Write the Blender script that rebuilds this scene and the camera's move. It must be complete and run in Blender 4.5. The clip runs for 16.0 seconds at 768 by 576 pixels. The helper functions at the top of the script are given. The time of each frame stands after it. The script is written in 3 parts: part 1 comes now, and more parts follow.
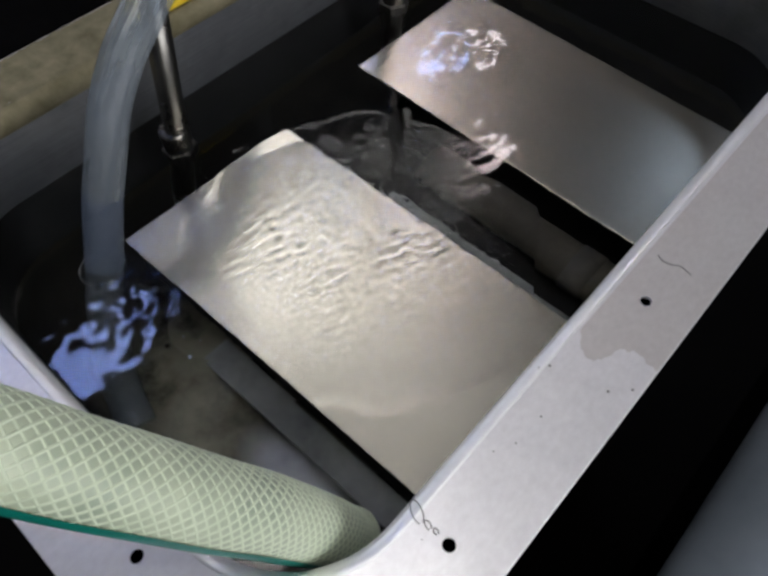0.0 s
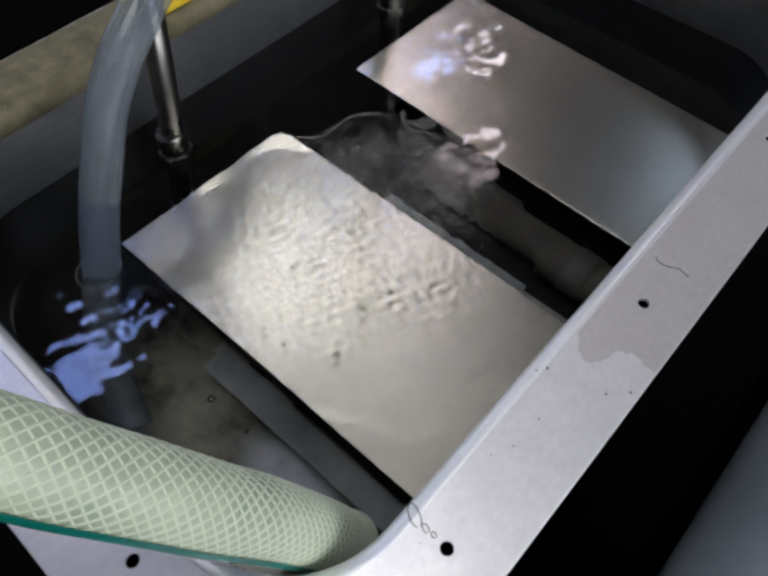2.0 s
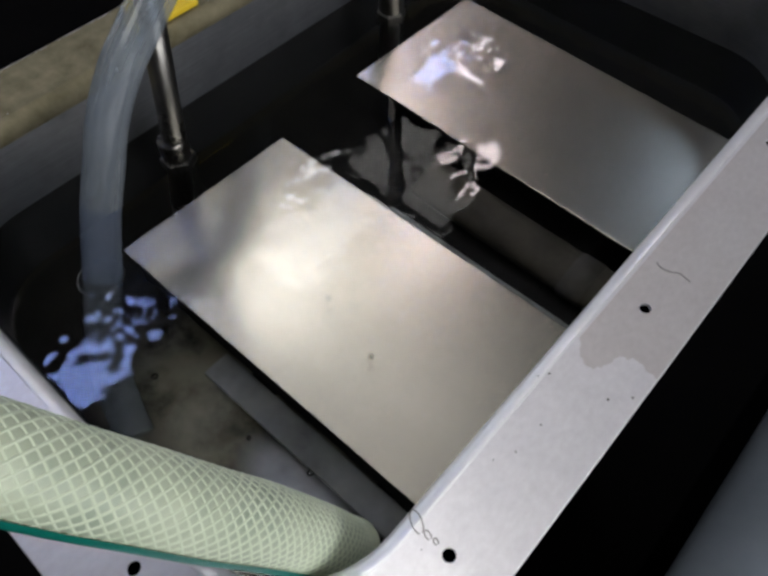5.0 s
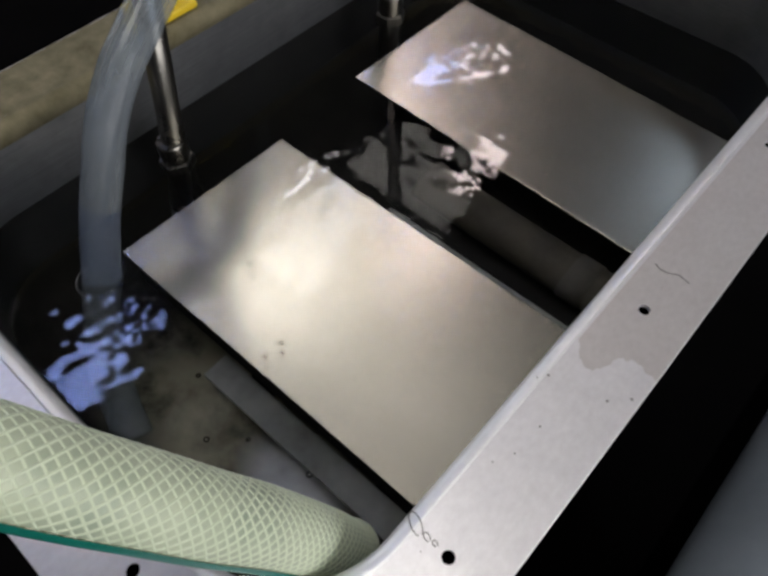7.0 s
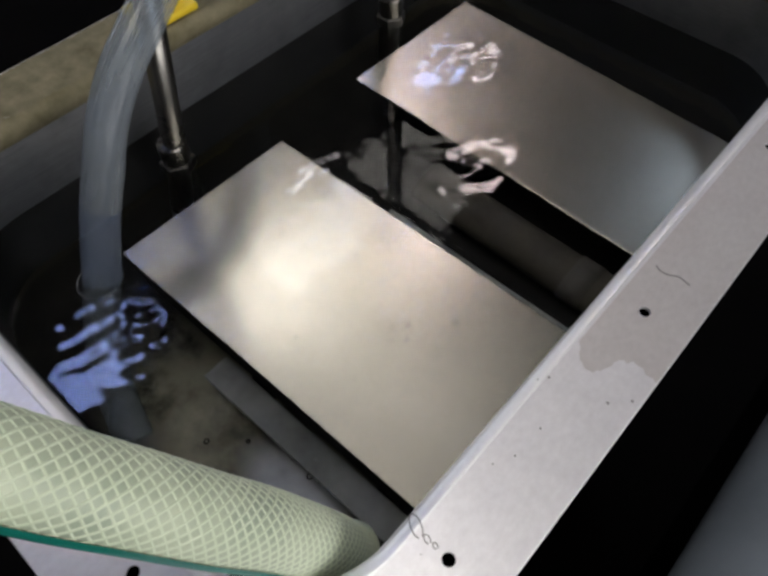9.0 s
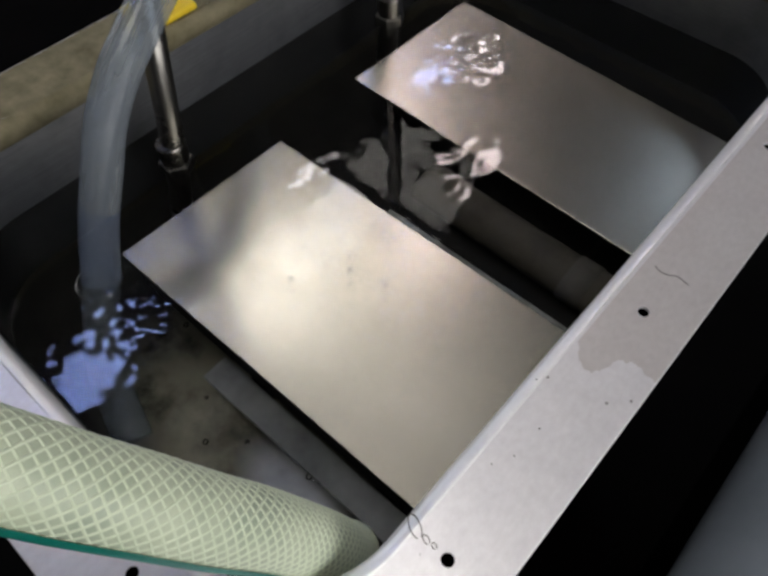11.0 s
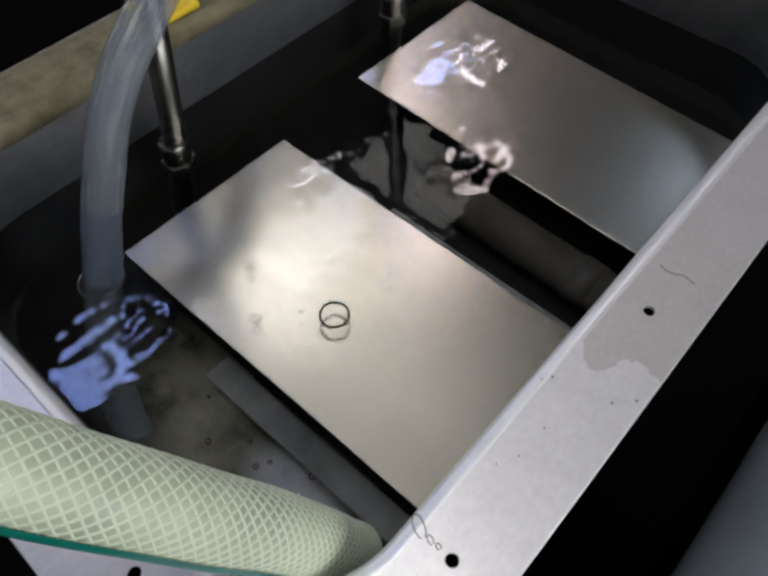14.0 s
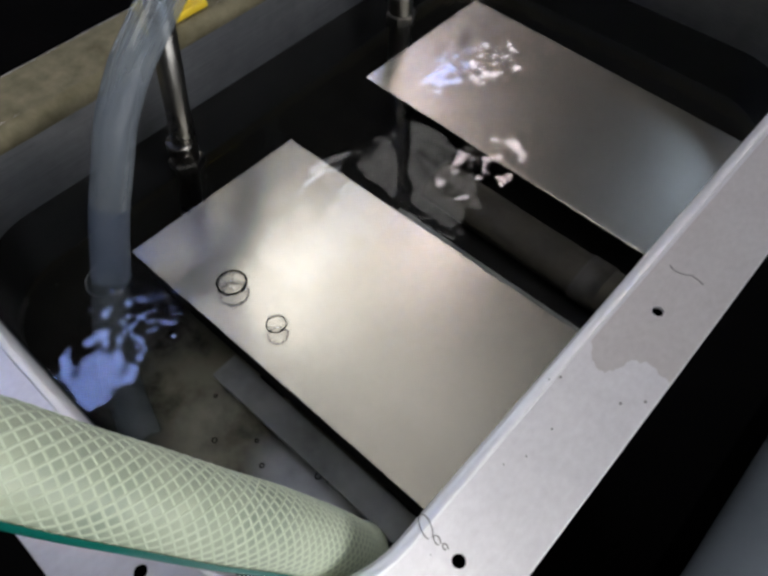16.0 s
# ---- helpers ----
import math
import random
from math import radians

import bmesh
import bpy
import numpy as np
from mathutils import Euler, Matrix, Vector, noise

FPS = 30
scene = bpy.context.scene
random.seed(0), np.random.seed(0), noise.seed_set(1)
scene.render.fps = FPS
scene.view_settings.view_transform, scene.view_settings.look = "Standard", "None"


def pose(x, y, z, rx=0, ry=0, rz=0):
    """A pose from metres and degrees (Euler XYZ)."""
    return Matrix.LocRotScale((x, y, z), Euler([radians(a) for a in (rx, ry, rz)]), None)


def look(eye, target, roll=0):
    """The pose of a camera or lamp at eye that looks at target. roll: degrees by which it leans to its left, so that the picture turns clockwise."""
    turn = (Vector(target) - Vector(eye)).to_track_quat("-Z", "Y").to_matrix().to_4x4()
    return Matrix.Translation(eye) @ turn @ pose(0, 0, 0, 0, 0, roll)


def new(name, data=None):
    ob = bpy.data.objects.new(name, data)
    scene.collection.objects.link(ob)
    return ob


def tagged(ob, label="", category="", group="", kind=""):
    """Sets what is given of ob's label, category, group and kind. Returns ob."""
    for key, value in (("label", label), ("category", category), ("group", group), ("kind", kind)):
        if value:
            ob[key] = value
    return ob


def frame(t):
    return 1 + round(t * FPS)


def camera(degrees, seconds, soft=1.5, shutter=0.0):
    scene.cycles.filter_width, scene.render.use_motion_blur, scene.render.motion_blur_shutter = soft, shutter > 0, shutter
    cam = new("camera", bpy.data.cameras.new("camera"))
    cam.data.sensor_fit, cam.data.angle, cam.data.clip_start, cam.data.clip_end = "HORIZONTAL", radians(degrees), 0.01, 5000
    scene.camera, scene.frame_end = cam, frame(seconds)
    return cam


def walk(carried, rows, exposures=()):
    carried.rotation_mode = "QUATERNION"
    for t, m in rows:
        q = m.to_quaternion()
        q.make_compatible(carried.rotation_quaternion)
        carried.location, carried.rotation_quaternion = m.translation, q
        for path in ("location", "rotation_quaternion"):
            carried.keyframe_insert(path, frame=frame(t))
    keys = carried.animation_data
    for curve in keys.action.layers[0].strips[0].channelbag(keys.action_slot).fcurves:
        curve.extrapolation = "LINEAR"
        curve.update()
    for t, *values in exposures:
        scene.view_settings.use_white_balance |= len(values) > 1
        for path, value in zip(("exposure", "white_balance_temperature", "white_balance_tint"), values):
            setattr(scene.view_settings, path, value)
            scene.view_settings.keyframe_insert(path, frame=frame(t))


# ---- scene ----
cam = camera(60.08, 16.0, soft=3.1, shutter=0.0)
PATH = [
    (0, (0.03836, 0.00383, 0.24901), (-0.07069, 0.12466, -0.00299), 0.214),
    (0.5, (0.03822, 0.00412, 0.24866), (-0.07079, 0.12535, -0.00317), 0.276),
    (1, (0.03820, 0.00480, 0.24842), (-0.07096, 0.12625, -0.00324), 0.133),
    (1.5, (0.03834, 0.00404, 0.24829), (-0.07078, 0.12636, -0.00296), 0.375),
    (2, (0.03849, 0.00418, 0.24828), (-0.07072, 0.12650, -0.00294), 0.379),
    (2.5, (0.03854, 0.00446, 0.24886), (-0.07105, 0.12671, -0.00223), 0.129),
    (3, (0.03853, 0.00437, 0.24909), (-0.07151, 0.12693, -0.00165), 0.139),
    (3.5, (0.03844, 0.00422, 0.24833), (-0.07211, 0.12760, -0.00178), 0.173),
    (4, (0.03839, 0.00406, 0.24820), (-0.07238, 0.12771, -0.00168), 0.166),
    (6.5, (0.03855, 0.00448, 0.24850), (-0.07288, 0.12794, -0.00119), -0.093),
    (7, (0.03841, 0.00447, 0.24840), (-0.07277, 0.12852, -0.00109), 0.089),
    (7.5, (0.03848, 0.00465, 0.24855), (-0.07288, 0.12876, -0.00085), 0.003),
    (8, (0.03836, 0.00461, 0.24861), (-0.07312, 0.12879, -0.00069), -0.013),
    (8.5, (0.03860, 0.00498, 0.24830), (-0.07319, 0.12923, -0.00083), -0.088),
    (9, (0.03831, 0.00482, 0.24851), (-0.07336, 0.12898, -0.00072), 0.012),
    (11.5, (0.03839, 0.00522, 0.24863), (-0.07296, 0.12948, -0.00069), 0.014),
    (12, (0.03823, 0.00516, 0.24802), (-0.07299, 0.12981, -0.00116), 0.133),
    (12.5, (0.03811, 0.00520, 0.24755), (-0.07351, 0.12957, -0.00160), -0.023),
    (13, (0.03794, 0.00479, 0.24738), (-0.07385, 0.12922, -0.00165), -0.031),
    (13.5, (0.03818, 0.00476, 0.24701), (-0.07418, 0.12889, -0.00192), -0.203),
    (14, (0.03770, 0.00496, 0.24686), (-0.07459, 0.12864, -0.00233), -0.239),
    (14.5, (0.03759, 0.00447, 0.24667), (-0.07510, 0.12782, -0.00250), -0.349),
    (15, (0.03742, 0.00432, 0.24609), (-0.07594, 0.12735, -0.00294), -0.529),
    (15.5, (0.03706, 0.00448, 0.24638), (-0.07672, 0.12677, -0.00282), -0.641),
    (16, (0.03739, 0.00448, 0.24576), (-0.07711, 0.12664, -0.00318), -0.781),
]
TINTS = [(0, 6180), (1, 6080), (3.5, 5940), (4.2, 6020), (7, 6430), (12, 6430), (12.5, 6280), (14, 6200), (16, 6180)]
walk(cam, [(t, look(eye, target, roll)) for t, eye, target, roll in PATH], [(t, -0.14, kelvin, 12) for t, kelvin in TINTS])

# ---- world and light ----
world = bpy.data.worlds.new("world")
scene.world = world
world.use_nodes = True
world.node_tree.nodes["Background"].inputs["Color"].default_value = (0.35, 0.4, 0.5, 1)
world.node_tree.nodes["Background"].inputs["Strength"].default_value = 0.05

LAMP_BLUE = (0.33, 0.45, 1.0)
LAMP_WARM = (1.0, 0.83, 0.79)
LAMP_WHITE = (1.0, 0.965, 0.885)
POWER_BLUE, POWER_WARM, POWER_WHITE, POWER_OVERHEAD = 20.0, 25.0, 5.2, 7.4
EAST_FILL_WATTS, WEST_FILL_WATTS = 77.0, 25.0


WATER_Z, FLOOR_Z, FLANGE, ROLL = -0.055, -0.125, 0.0408, 0.0064

# ---- materials ----
def shader(name):
    m = bpy.data.materials.new(name)
    m.use_nodes = True
    nt = m.node_tree
    return m, nt, nt.nodes["Principled BSDF"]


def node(nt, kind, **values):
    n = nt.nodes.new(kind)
    for k, v in values.items():
        key = k.replace("_", " ")
        if key in n.inputs:
            n.inputs[key].default_value = v
    return n


def coords(nt, scale=(1, 1, 1), turn=(0, 0, 0)):
    tc = nt.nodes.new("ShaderNodeTexCoord")
    mp = nt.nodes.new("ShaderNodeMapping")
    mp.inputs["Scale"].default_value = scale
    mp.inputs["Rotation"].default_value = turn
    nt.links.new(tc.outputs["Object"], mp.inputs["Vector"])
    return mp.outputs["Vector"]


def noise_at(nt, vec, scale, detail=4.0, rough=0.55):
    n = node(nt, "ShaderNodeTexNoise", Scale=scale, Detail=detail, Roughness=rough)
    nt.links.new(vec, n.inputs["Vector"])
    return n.outputs["Fac"]


def ramp(nt, fac, a, b, p0=0.3, p1=0.7):
    r = nt.nodes.new("ShaderNodeValToRGB")
    r.color_ramp.elements[0].position, r.color_ramp.elements[1].position = p0, p1
    r.color_ramp.elements[0].color, r.color_ramp.elements[1].color = (*a, 1), (*b, 1)
    nt.links.new(fac, r.inputs["Fac"])
    return r.outputs["Color"]


def span(nt, fac, lo, hi):
    r = nt.nodes.new("ShaderNodeMapRange")
    r.inputs["From Min"].default_value, r.inputs["From Max"].default_value = 0.3, 0.7
    r.inputs["To Min"].default_value, r.inputs["To Max"].default_value = lo, hi
    nt.links.new(fac, r.inputs["Value"])
    return r.outputs["Result"]


def mixed(nt, a, b, fac=0.5, how="MULTIPLY"):
    m = nt.nodes.new("ShaderNodeMix")
    m.data_type, m.blend_type = "RGBA", how
    m.inputs[0].default_value = fac
    nt.links.new(a, m.inputs[6])
    nt.links.new(b, m.inputs[7])
    return m.outputs[2]


def bumped(nt, bsdf, height, strength, distance):
    b = nt.nodes.new("ShaderNodeBump")
    b.inputs["Strength"].default_value, b.inputs["Distance"].default_value = strength, distance
    nt.links.new(height, b.inputs["Height"])
    nt.links.new(b.outputs["Normal"], bsdf.inputs["Normal"])


def steel(name, dark, light, rough=(0.3, 0.42), brush=(8, 400, 8), stain=(0.8, 0.8, 0.78), bump=0.06, aniso=0.0, metal=1.0):
    m, nt, p = shader(name)
    p.inputs["Metallic"].default_value = metal
    p.inputs["Anisotropic"].default_value = aniso
    fine = noise_at(nt, coords(nt, brush), 6.0, 3.0)
    broad = noise_at(nt, coords(nt), 22.0, 6.0, 0.65)
    c = mixed(nt, ramp(nt, fine, dark, light), ramp(nt, broad, stain, (1, 1, 1), 0.32, 0.62), 1.0)
    nt.links.new(c, p.inputs["Base Color"])
    nt.links.new(span(nt, broad, rough[1], rough[0]), p.inputs["Roughness"])
    bumped(nt, p, fine, bump, 0.0004)
    return m


def plate_steel():
    m, nt, p = shader("plate_steel")
    p.inputs["Metallic"].default_value = 1.0
    p.inputs["Roughness"].default_value = 0.22
    fine = noise_at(nt, coords(nt, (5, 120, 5)), 6.0, 2.0)
    broad = noise_at(nt, coords(nt), 9.0, 1.0)
    c = mixed(nt, ramp(nt, fine, (0.64, 0.612, 0.54), (0.665, 0.637, 0.565)), ramp(nt, broad, (0.95, 0.95, 0.94), (1, 1, 1)), 1.0)
    nt.links.new(c, p.inputs["Base Color"])
    return m


def plain(name, a, b, rough=0.5, scale=30.0, metal=0.0, bump=0.1, spec=0.5):
    m, nt, p = shader(name)
    p.inputs["Metallic"].default_value = metal
    p.inputs["Specular IOR Level"].default_value = spec
    broad = noise_at(nt, coords(nt), scale, 6.0, 0.6)
    fine = noise_at(nt, coords(nt), scale * 12, 3.0)
    nt.links.new(ramp(nt, broad, a, b), p.inputs["Base Color"])
    nt.links.new(span(nt, fine, rough * 0.85, min(1.0, rough * 1.15)), p.inputs["Roughness"])
    bumped(nt, p, fine, bump, 0.0005)
    return m


def clear(name, ior, colour=(1, 1, 1), rough=0.0, ripple=0.0):
    m, nt, p = shader(name)
    p.inputs["Base Color"].default_value = (*colour, 1)
    p.inputs["Transmission Weight"].default_value = 1.0
    p.inputs["Roughness"].default_value = rough
    p.inputs["IOR"].default_value = ior
    if ripple:
        bumped(nt, p, noise_at(nt, coords(nt), 45.0, 2.0), ripple, 0.004)
    return m


def glow(name, colour, power):
    m, nt, p = shader(name)
    e = node(nt, "ShaderNodeEmission", Color=(*colour, 1), Strength=power)
    nt.links.new(e.outputs[0], nt.nodes["Material Output"].inputs["Surface"])
    return m


RIM_STEEL = steel("rim_steel", (0.83, 0.81, 0.835), (0.90, 0.885, 0.91), (0.34, 0.48), (70, 40, 40), (0.88, 0.88, 0.885), 0.03, metal=0.45)
# Paler than the flange: the lip's highlight is painted into the base colour.
EDGE_HIGHLIGHT = steel("edge_highlight", (0.92, 0.92, 0.93), (0.96, 0.96, 0.97), (0.36, 0.44), (40, 40, 40), (0.96, 0.96, 0.96), 0.02, metal=0.55)
# Tank steel in a darker copy; the basin's shade is in its colour.
SHADED_STEEL = steel("shaded_steel", (0.29, 0.30, 0.325), (0.36, 0.37, 0.395), (0.46, 0.56), (6, 6, 240), (0.7, 0.7, 0.68))
PLATE_STEEL = plate_steel()
ROD_STEEL = steel("rod_steel", (0.17, 0.16, 0.15), (0.27, 0.26, 0.24), (0.24, 0.34), (60, 60, 8))
FILM = steel("film_steel", (0.63, 0.60, 0.595), (0.69, 0.66, 0.655), (0.46, 0.52), (70, 40, 40), (0.93, 0.92, 0.92), metal=0.55)
# Near-black colour that stands for the shade under water.
WATER_SHADE = plain("water_shade", (0.002, 0.002, 0.002), (0.006, 0.006, 0.005), 0.85, 40.0, spec=0.05)
HEATER = plain("heater_sheath", (0.034, 0.031, 0.023), (0.062, 0.055, 0.043), 0.7, 40.0, 0.0, spec=0.2)
# Almost no colour or specular: the dark gap beyond the flange is painted.
GAP_BLACK = plain("gap_black", (0.0015, 0.0015, 0.0015), (0.003, 0.0028, 0.0028), 0.85, spec=0.0)
PANEL = plain("blue_grey_paint", (0.20, 0.23, 0.28), (0.30, 0.34, 0.41), 0.6, 6.0, spec=0.2)
# Floor colour lowered the same way, so its shade is in the paint.
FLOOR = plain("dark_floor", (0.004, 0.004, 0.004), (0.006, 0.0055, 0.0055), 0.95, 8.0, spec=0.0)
WALL = plain("room_paint", (0.03, 0.0285, 0.026), (0.04, 0.038, 0.035), 0.9, 3.0, spec=0.2)
CEILING = plain("ceiling_paint", (0.028, 0.028, 0.0265), (0.038, 0.038, 0.0365), 0.9, 2.0, spec=0.2)
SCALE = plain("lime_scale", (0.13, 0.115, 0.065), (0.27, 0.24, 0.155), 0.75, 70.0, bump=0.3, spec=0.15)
YELLOW = plain("yellow_plastic", (0.75, 0.52, 0.02), (0.85, 0.62, 0.03), 0.4, 60.0)
INK = plain("dark_line", (0.10, 0.095, 0.09), (0.22, 0.21, 0.2), 0.6, 300.0)
HOSE_BODY = plain("hose_body", (0.31, 0.38, 0.28), (0.63, 0.69, 0.50), 0.35, 26.0)
BRAID = plain("hose_braid", (0.61, 0.69, 0.51), (0.70, 0.77, 0.59), 0.45, 60.0)
COLLAR = plain("heater_collar", (0.045, 0.042, 0.035), (0.075, 0.07, 0.06), 0.7, 60.0, spec=0.2)
COATED = plain("coated_steel", (0.09, 0.094, 0.09), (0.21, 0.215, 0.20), 0.7, 30.0, spec=0.2)
TEAL = plain("teal_stripe", (0.0, 0.16, 0.12), (0.01, 0.24, 0.18), 0.4, 40.0)
WATER = clear("water", 1.333, ripple=0.07)


def floor_light_tones():
    """A near-black floor with a brown lit area and, by the hose, a pale reflection painted in."""
    m, nt, p = shader("floor_light_tones")
    p.inputs["Roughness"].default_value = 0.8
    p.inputs["Specular IOR Level"].default_value = 0.1
    at = coords(nt)
    cloud = noise_at(nt, at, 26.0, 5.0, 0.6)

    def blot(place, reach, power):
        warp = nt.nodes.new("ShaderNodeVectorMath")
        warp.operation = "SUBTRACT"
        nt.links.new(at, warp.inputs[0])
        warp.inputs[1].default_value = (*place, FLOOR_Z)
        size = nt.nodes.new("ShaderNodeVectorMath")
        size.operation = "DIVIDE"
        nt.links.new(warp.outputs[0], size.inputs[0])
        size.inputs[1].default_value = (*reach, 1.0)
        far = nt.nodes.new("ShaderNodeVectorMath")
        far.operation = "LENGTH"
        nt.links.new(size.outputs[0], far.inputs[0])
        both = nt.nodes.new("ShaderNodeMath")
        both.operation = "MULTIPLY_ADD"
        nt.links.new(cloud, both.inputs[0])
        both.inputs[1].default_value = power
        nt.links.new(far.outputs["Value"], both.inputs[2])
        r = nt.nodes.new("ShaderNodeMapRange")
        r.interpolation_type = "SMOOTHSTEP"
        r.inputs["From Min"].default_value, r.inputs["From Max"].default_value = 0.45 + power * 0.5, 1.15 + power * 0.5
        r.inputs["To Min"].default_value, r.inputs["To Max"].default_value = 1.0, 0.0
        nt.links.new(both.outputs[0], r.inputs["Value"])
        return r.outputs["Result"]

    # Light on the floor is painted: brown where lit, pale for the lamp's reflection.
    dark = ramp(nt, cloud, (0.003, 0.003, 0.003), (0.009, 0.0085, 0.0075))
    lit_brown = ramp(nt, cloud, (0.04, 0.038, 0.026), (0.25, 0.24, 0.18), 0.36, 0.68)
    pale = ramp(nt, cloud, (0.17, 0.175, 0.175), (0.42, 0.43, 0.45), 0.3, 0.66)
    for colour, mask in ((lit_brown, blot((-0.110, 0.050), (0.100, 0.056), 1.2)), (pale, blot((-0.066, 0.051), (0.040, 0.021), 0.9))):
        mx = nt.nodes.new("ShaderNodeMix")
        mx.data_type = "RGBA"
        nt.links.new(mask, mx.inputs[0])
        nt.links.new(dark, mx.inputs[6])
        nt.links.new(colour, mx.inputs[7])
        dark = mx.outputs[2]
    nt.links.new(dark, p.inputs["Base Color"])
    bumped(nt, p, cloud, 0.3, 0.002)
    return m


FLOOR_LIGHT_TONES = floor_light_tones()
RIPPLE = clear("ripple_water", 1.333)
FINE = clear("fine_ripple_water", 1.18)
DROP = clear("drop_water", 1.33)
GLOW_BLUE = glow("cool_tube", LAMP_BLUE, POWER_BLUE)
GLOW_WARM = glow("warm_diffuser", LAMP_WARM, POWER_WARM)
GLOW_WHITE = glow("white_diffuser", LAMP_WHITE, POWER_WHITE)
GLOW_TUBE = glow("white_tube", (1.0, 0.95, 0.95), 14.0)
GLOW_FILL = glow("faint_fill", LAMP_WHITE, 0.5)
GLOW_DIM = glow("dim_diffuser", LAMP_WHITE, 2.6)
GLOW_COOL = glow("cool_diffuser", (0.66, 0.80, 1.0), 2.5)
GLOW_OVERHEAD = glow("overhead_diffuser", LAMP_WHITE, POWER_OVERHEAD)


def tube_plastic(name, cloud, deep=(0.31, 0.34, 0.37), pale=(0.41, 0.44, 0.46)):
    m, nt, p = shader(name)
    broad = noise_at(nt, coords(nt), 30.0, 1.5)
    uv = node(nt, "ShaderNodeUVMap")
    uv.uv_map = "around"
    streak = noise_at(nt, uv.outputs["UV"], 13.0, 2.0, 0.5)
    c = mixed(nt, ramp(nt, broad, deep, pale), ramp(nt, streak, (0.72, 0.76, 0.80), (1, 1, 1), 0.35, 0.65), 1.0)
    nt.links.new(c, p.inputs["Base Color"])
    p.inputs["Roughness"].default_value = 0.16
    p.inputs["IOR"].default_value = 1.45
    t = node(nt, "ShaderNodeBsdfTransparent", Color=(0.82, 0.86, 0.9, 1))
    mx = nt.nodes.new("ShaderNodeMixShader")
    mx.inputs[0].default_value = cloud
    nt.links.new(t.outputs[0], mx.inputs[1])
    nt.links.new(p.outputs[0], mx.inputs[2])
    nt.links.new(mx.outputs[0], nt.nodes["Material Output"].inputs["Surface"])
    return m


VINYL = tube_plastic("clear_vinyl", 0.46)
WET_VINYL = tube_plastic("wet_vinyl", 0.42, (0.20, 0.24, 0.32), (0.28, 0.32, 0.41))
SOAKED_VINYL = tube_plastic("soaked_vinyl", 0.10)


def film_shader():
    m, nt, p = shader("bubble_film")
    g = node(nt, "ShaderNodeBsdfGlossy", Roughness=0.02)
    t = node(nt, "ShaderNodeBsdfTransparent", Color=(0.97, 0.97, 0.96, 1))
    mx = nt.nodes.new("ShaderNodeMixShader")
    mx.inputs[0].default_value = 0.03
    nt.links.new(t.outputs[0], mx.inputs[1])
    nt.links.new(g.outputs[0], mx.inputs[2])
    nt.links.new(mx.outputs[0], nt.nodes["Material Output"].inputs["Surface"])
    return m


BUBBLE = film_shader()


def tinted(name, colour):
    m, nt, p = shader(name)
    t = node(nt, "ShaderNodeBsdfTransparent", Color=(*colour, 1))
    nt.links.new(t.outputs[0], nt.nodes["Material Output"].inputs["Surface"])
    return m


BORE = tinted("tube_bore", (0.66, 0.72, 0.80))
BUBBLE_RIM = tinted("bubble_rim", (0.36, 0.36, 0.34))


# ---- building helpers ----
def part(name, bm, material, parent=None, label="", smooth=False):
    me = bpy.data.meshes.new(name)
    bm.normal_update()
    bm.to_mesh(me)
    bm.free()
    me.materials.append(material)
    if smooth:
        for f in me.polygons:
            f.use_smooth = True
    ob = new(name, me)
    if parent:
        ob.parent = parent
    if label:
        ob["label"] = label
    return ob


def thing(name, label, category, at=(0, 0, 0), group="", kind=""):
    ob = new(name)
    ob.location = at
    return tagged(ob, label, category, group, kind)


def box(bm, x0, x1, y0, y1, z0, z1, bevel=0.0, steps=3):
    g = bmesh.ops.create_cube(bm, size=1.0)
    bmesh.ops.transform(bm, verts=g["verts"], matrix=Matrix.Translation(((x0 + x1) / 2, (y0 + y1) / 2, (z0 + z1) / 2)) @ Matrix.Diagonal((x1 - x0, y1 - y0, z1 - z0, 1)))
    if bevel:
        edges = list({e for v in g["verts"] for e in v.link_edges})
        bmesh.ops.bevel(bm, geom=edges, offset=bevel, segments=steps, profile=0.5, affect="EDGES")
    return bm


def boxed(*a, **k):
    return box(bmesh.new(), *a, **k)


def lathe(bm, rings, n=32, at=(0, 0)):
    """A closed body turned round a vertical axis from (radius, z) pairs."""
    loops = []
    for r, z in rings:
        loops.append([bm.verts.new((at[0] + r * math.cos(2 * math.pi * k / n), at[1] + r * math.sin(2 * math.pi * k / n), z)) for k in range(n)])
    for a, b in zip(loops, loops[1:]):
        for k in range(n):
            bm.faces.new((a[k], a[(k + 1) % n], b[(k + 1) % n], b[k]))
    bm.faces.new(list(reversed(loops[0])))
    bm.faces.new(loops[-1])
    return bm


def smooth_path(points, steps=10):
    """A Catmull-Rom line through the points."""
    p = [Vector(q) for q in points]
    p = [2 * p[0] - p[1]] + p + [2 * p[-1] - p[-2]]
    out = []
    for i in range(1, len(p) - 2):
        for s in range(steps):
            t = s / steps
            out.append(0.5 * (2 * p[i] + (p[i + 1] - p[i - 1]) * t + (2 * p[i - 1] - 5 * p[i] + 4 * p[i + 1] - p[i + 2]) * t * t
                              + (3 * p[i] - p[i - 1] - 3 * p[i + 1] + p[i + 2]) * t ** 3))
    out.append(p[-2])
    return out


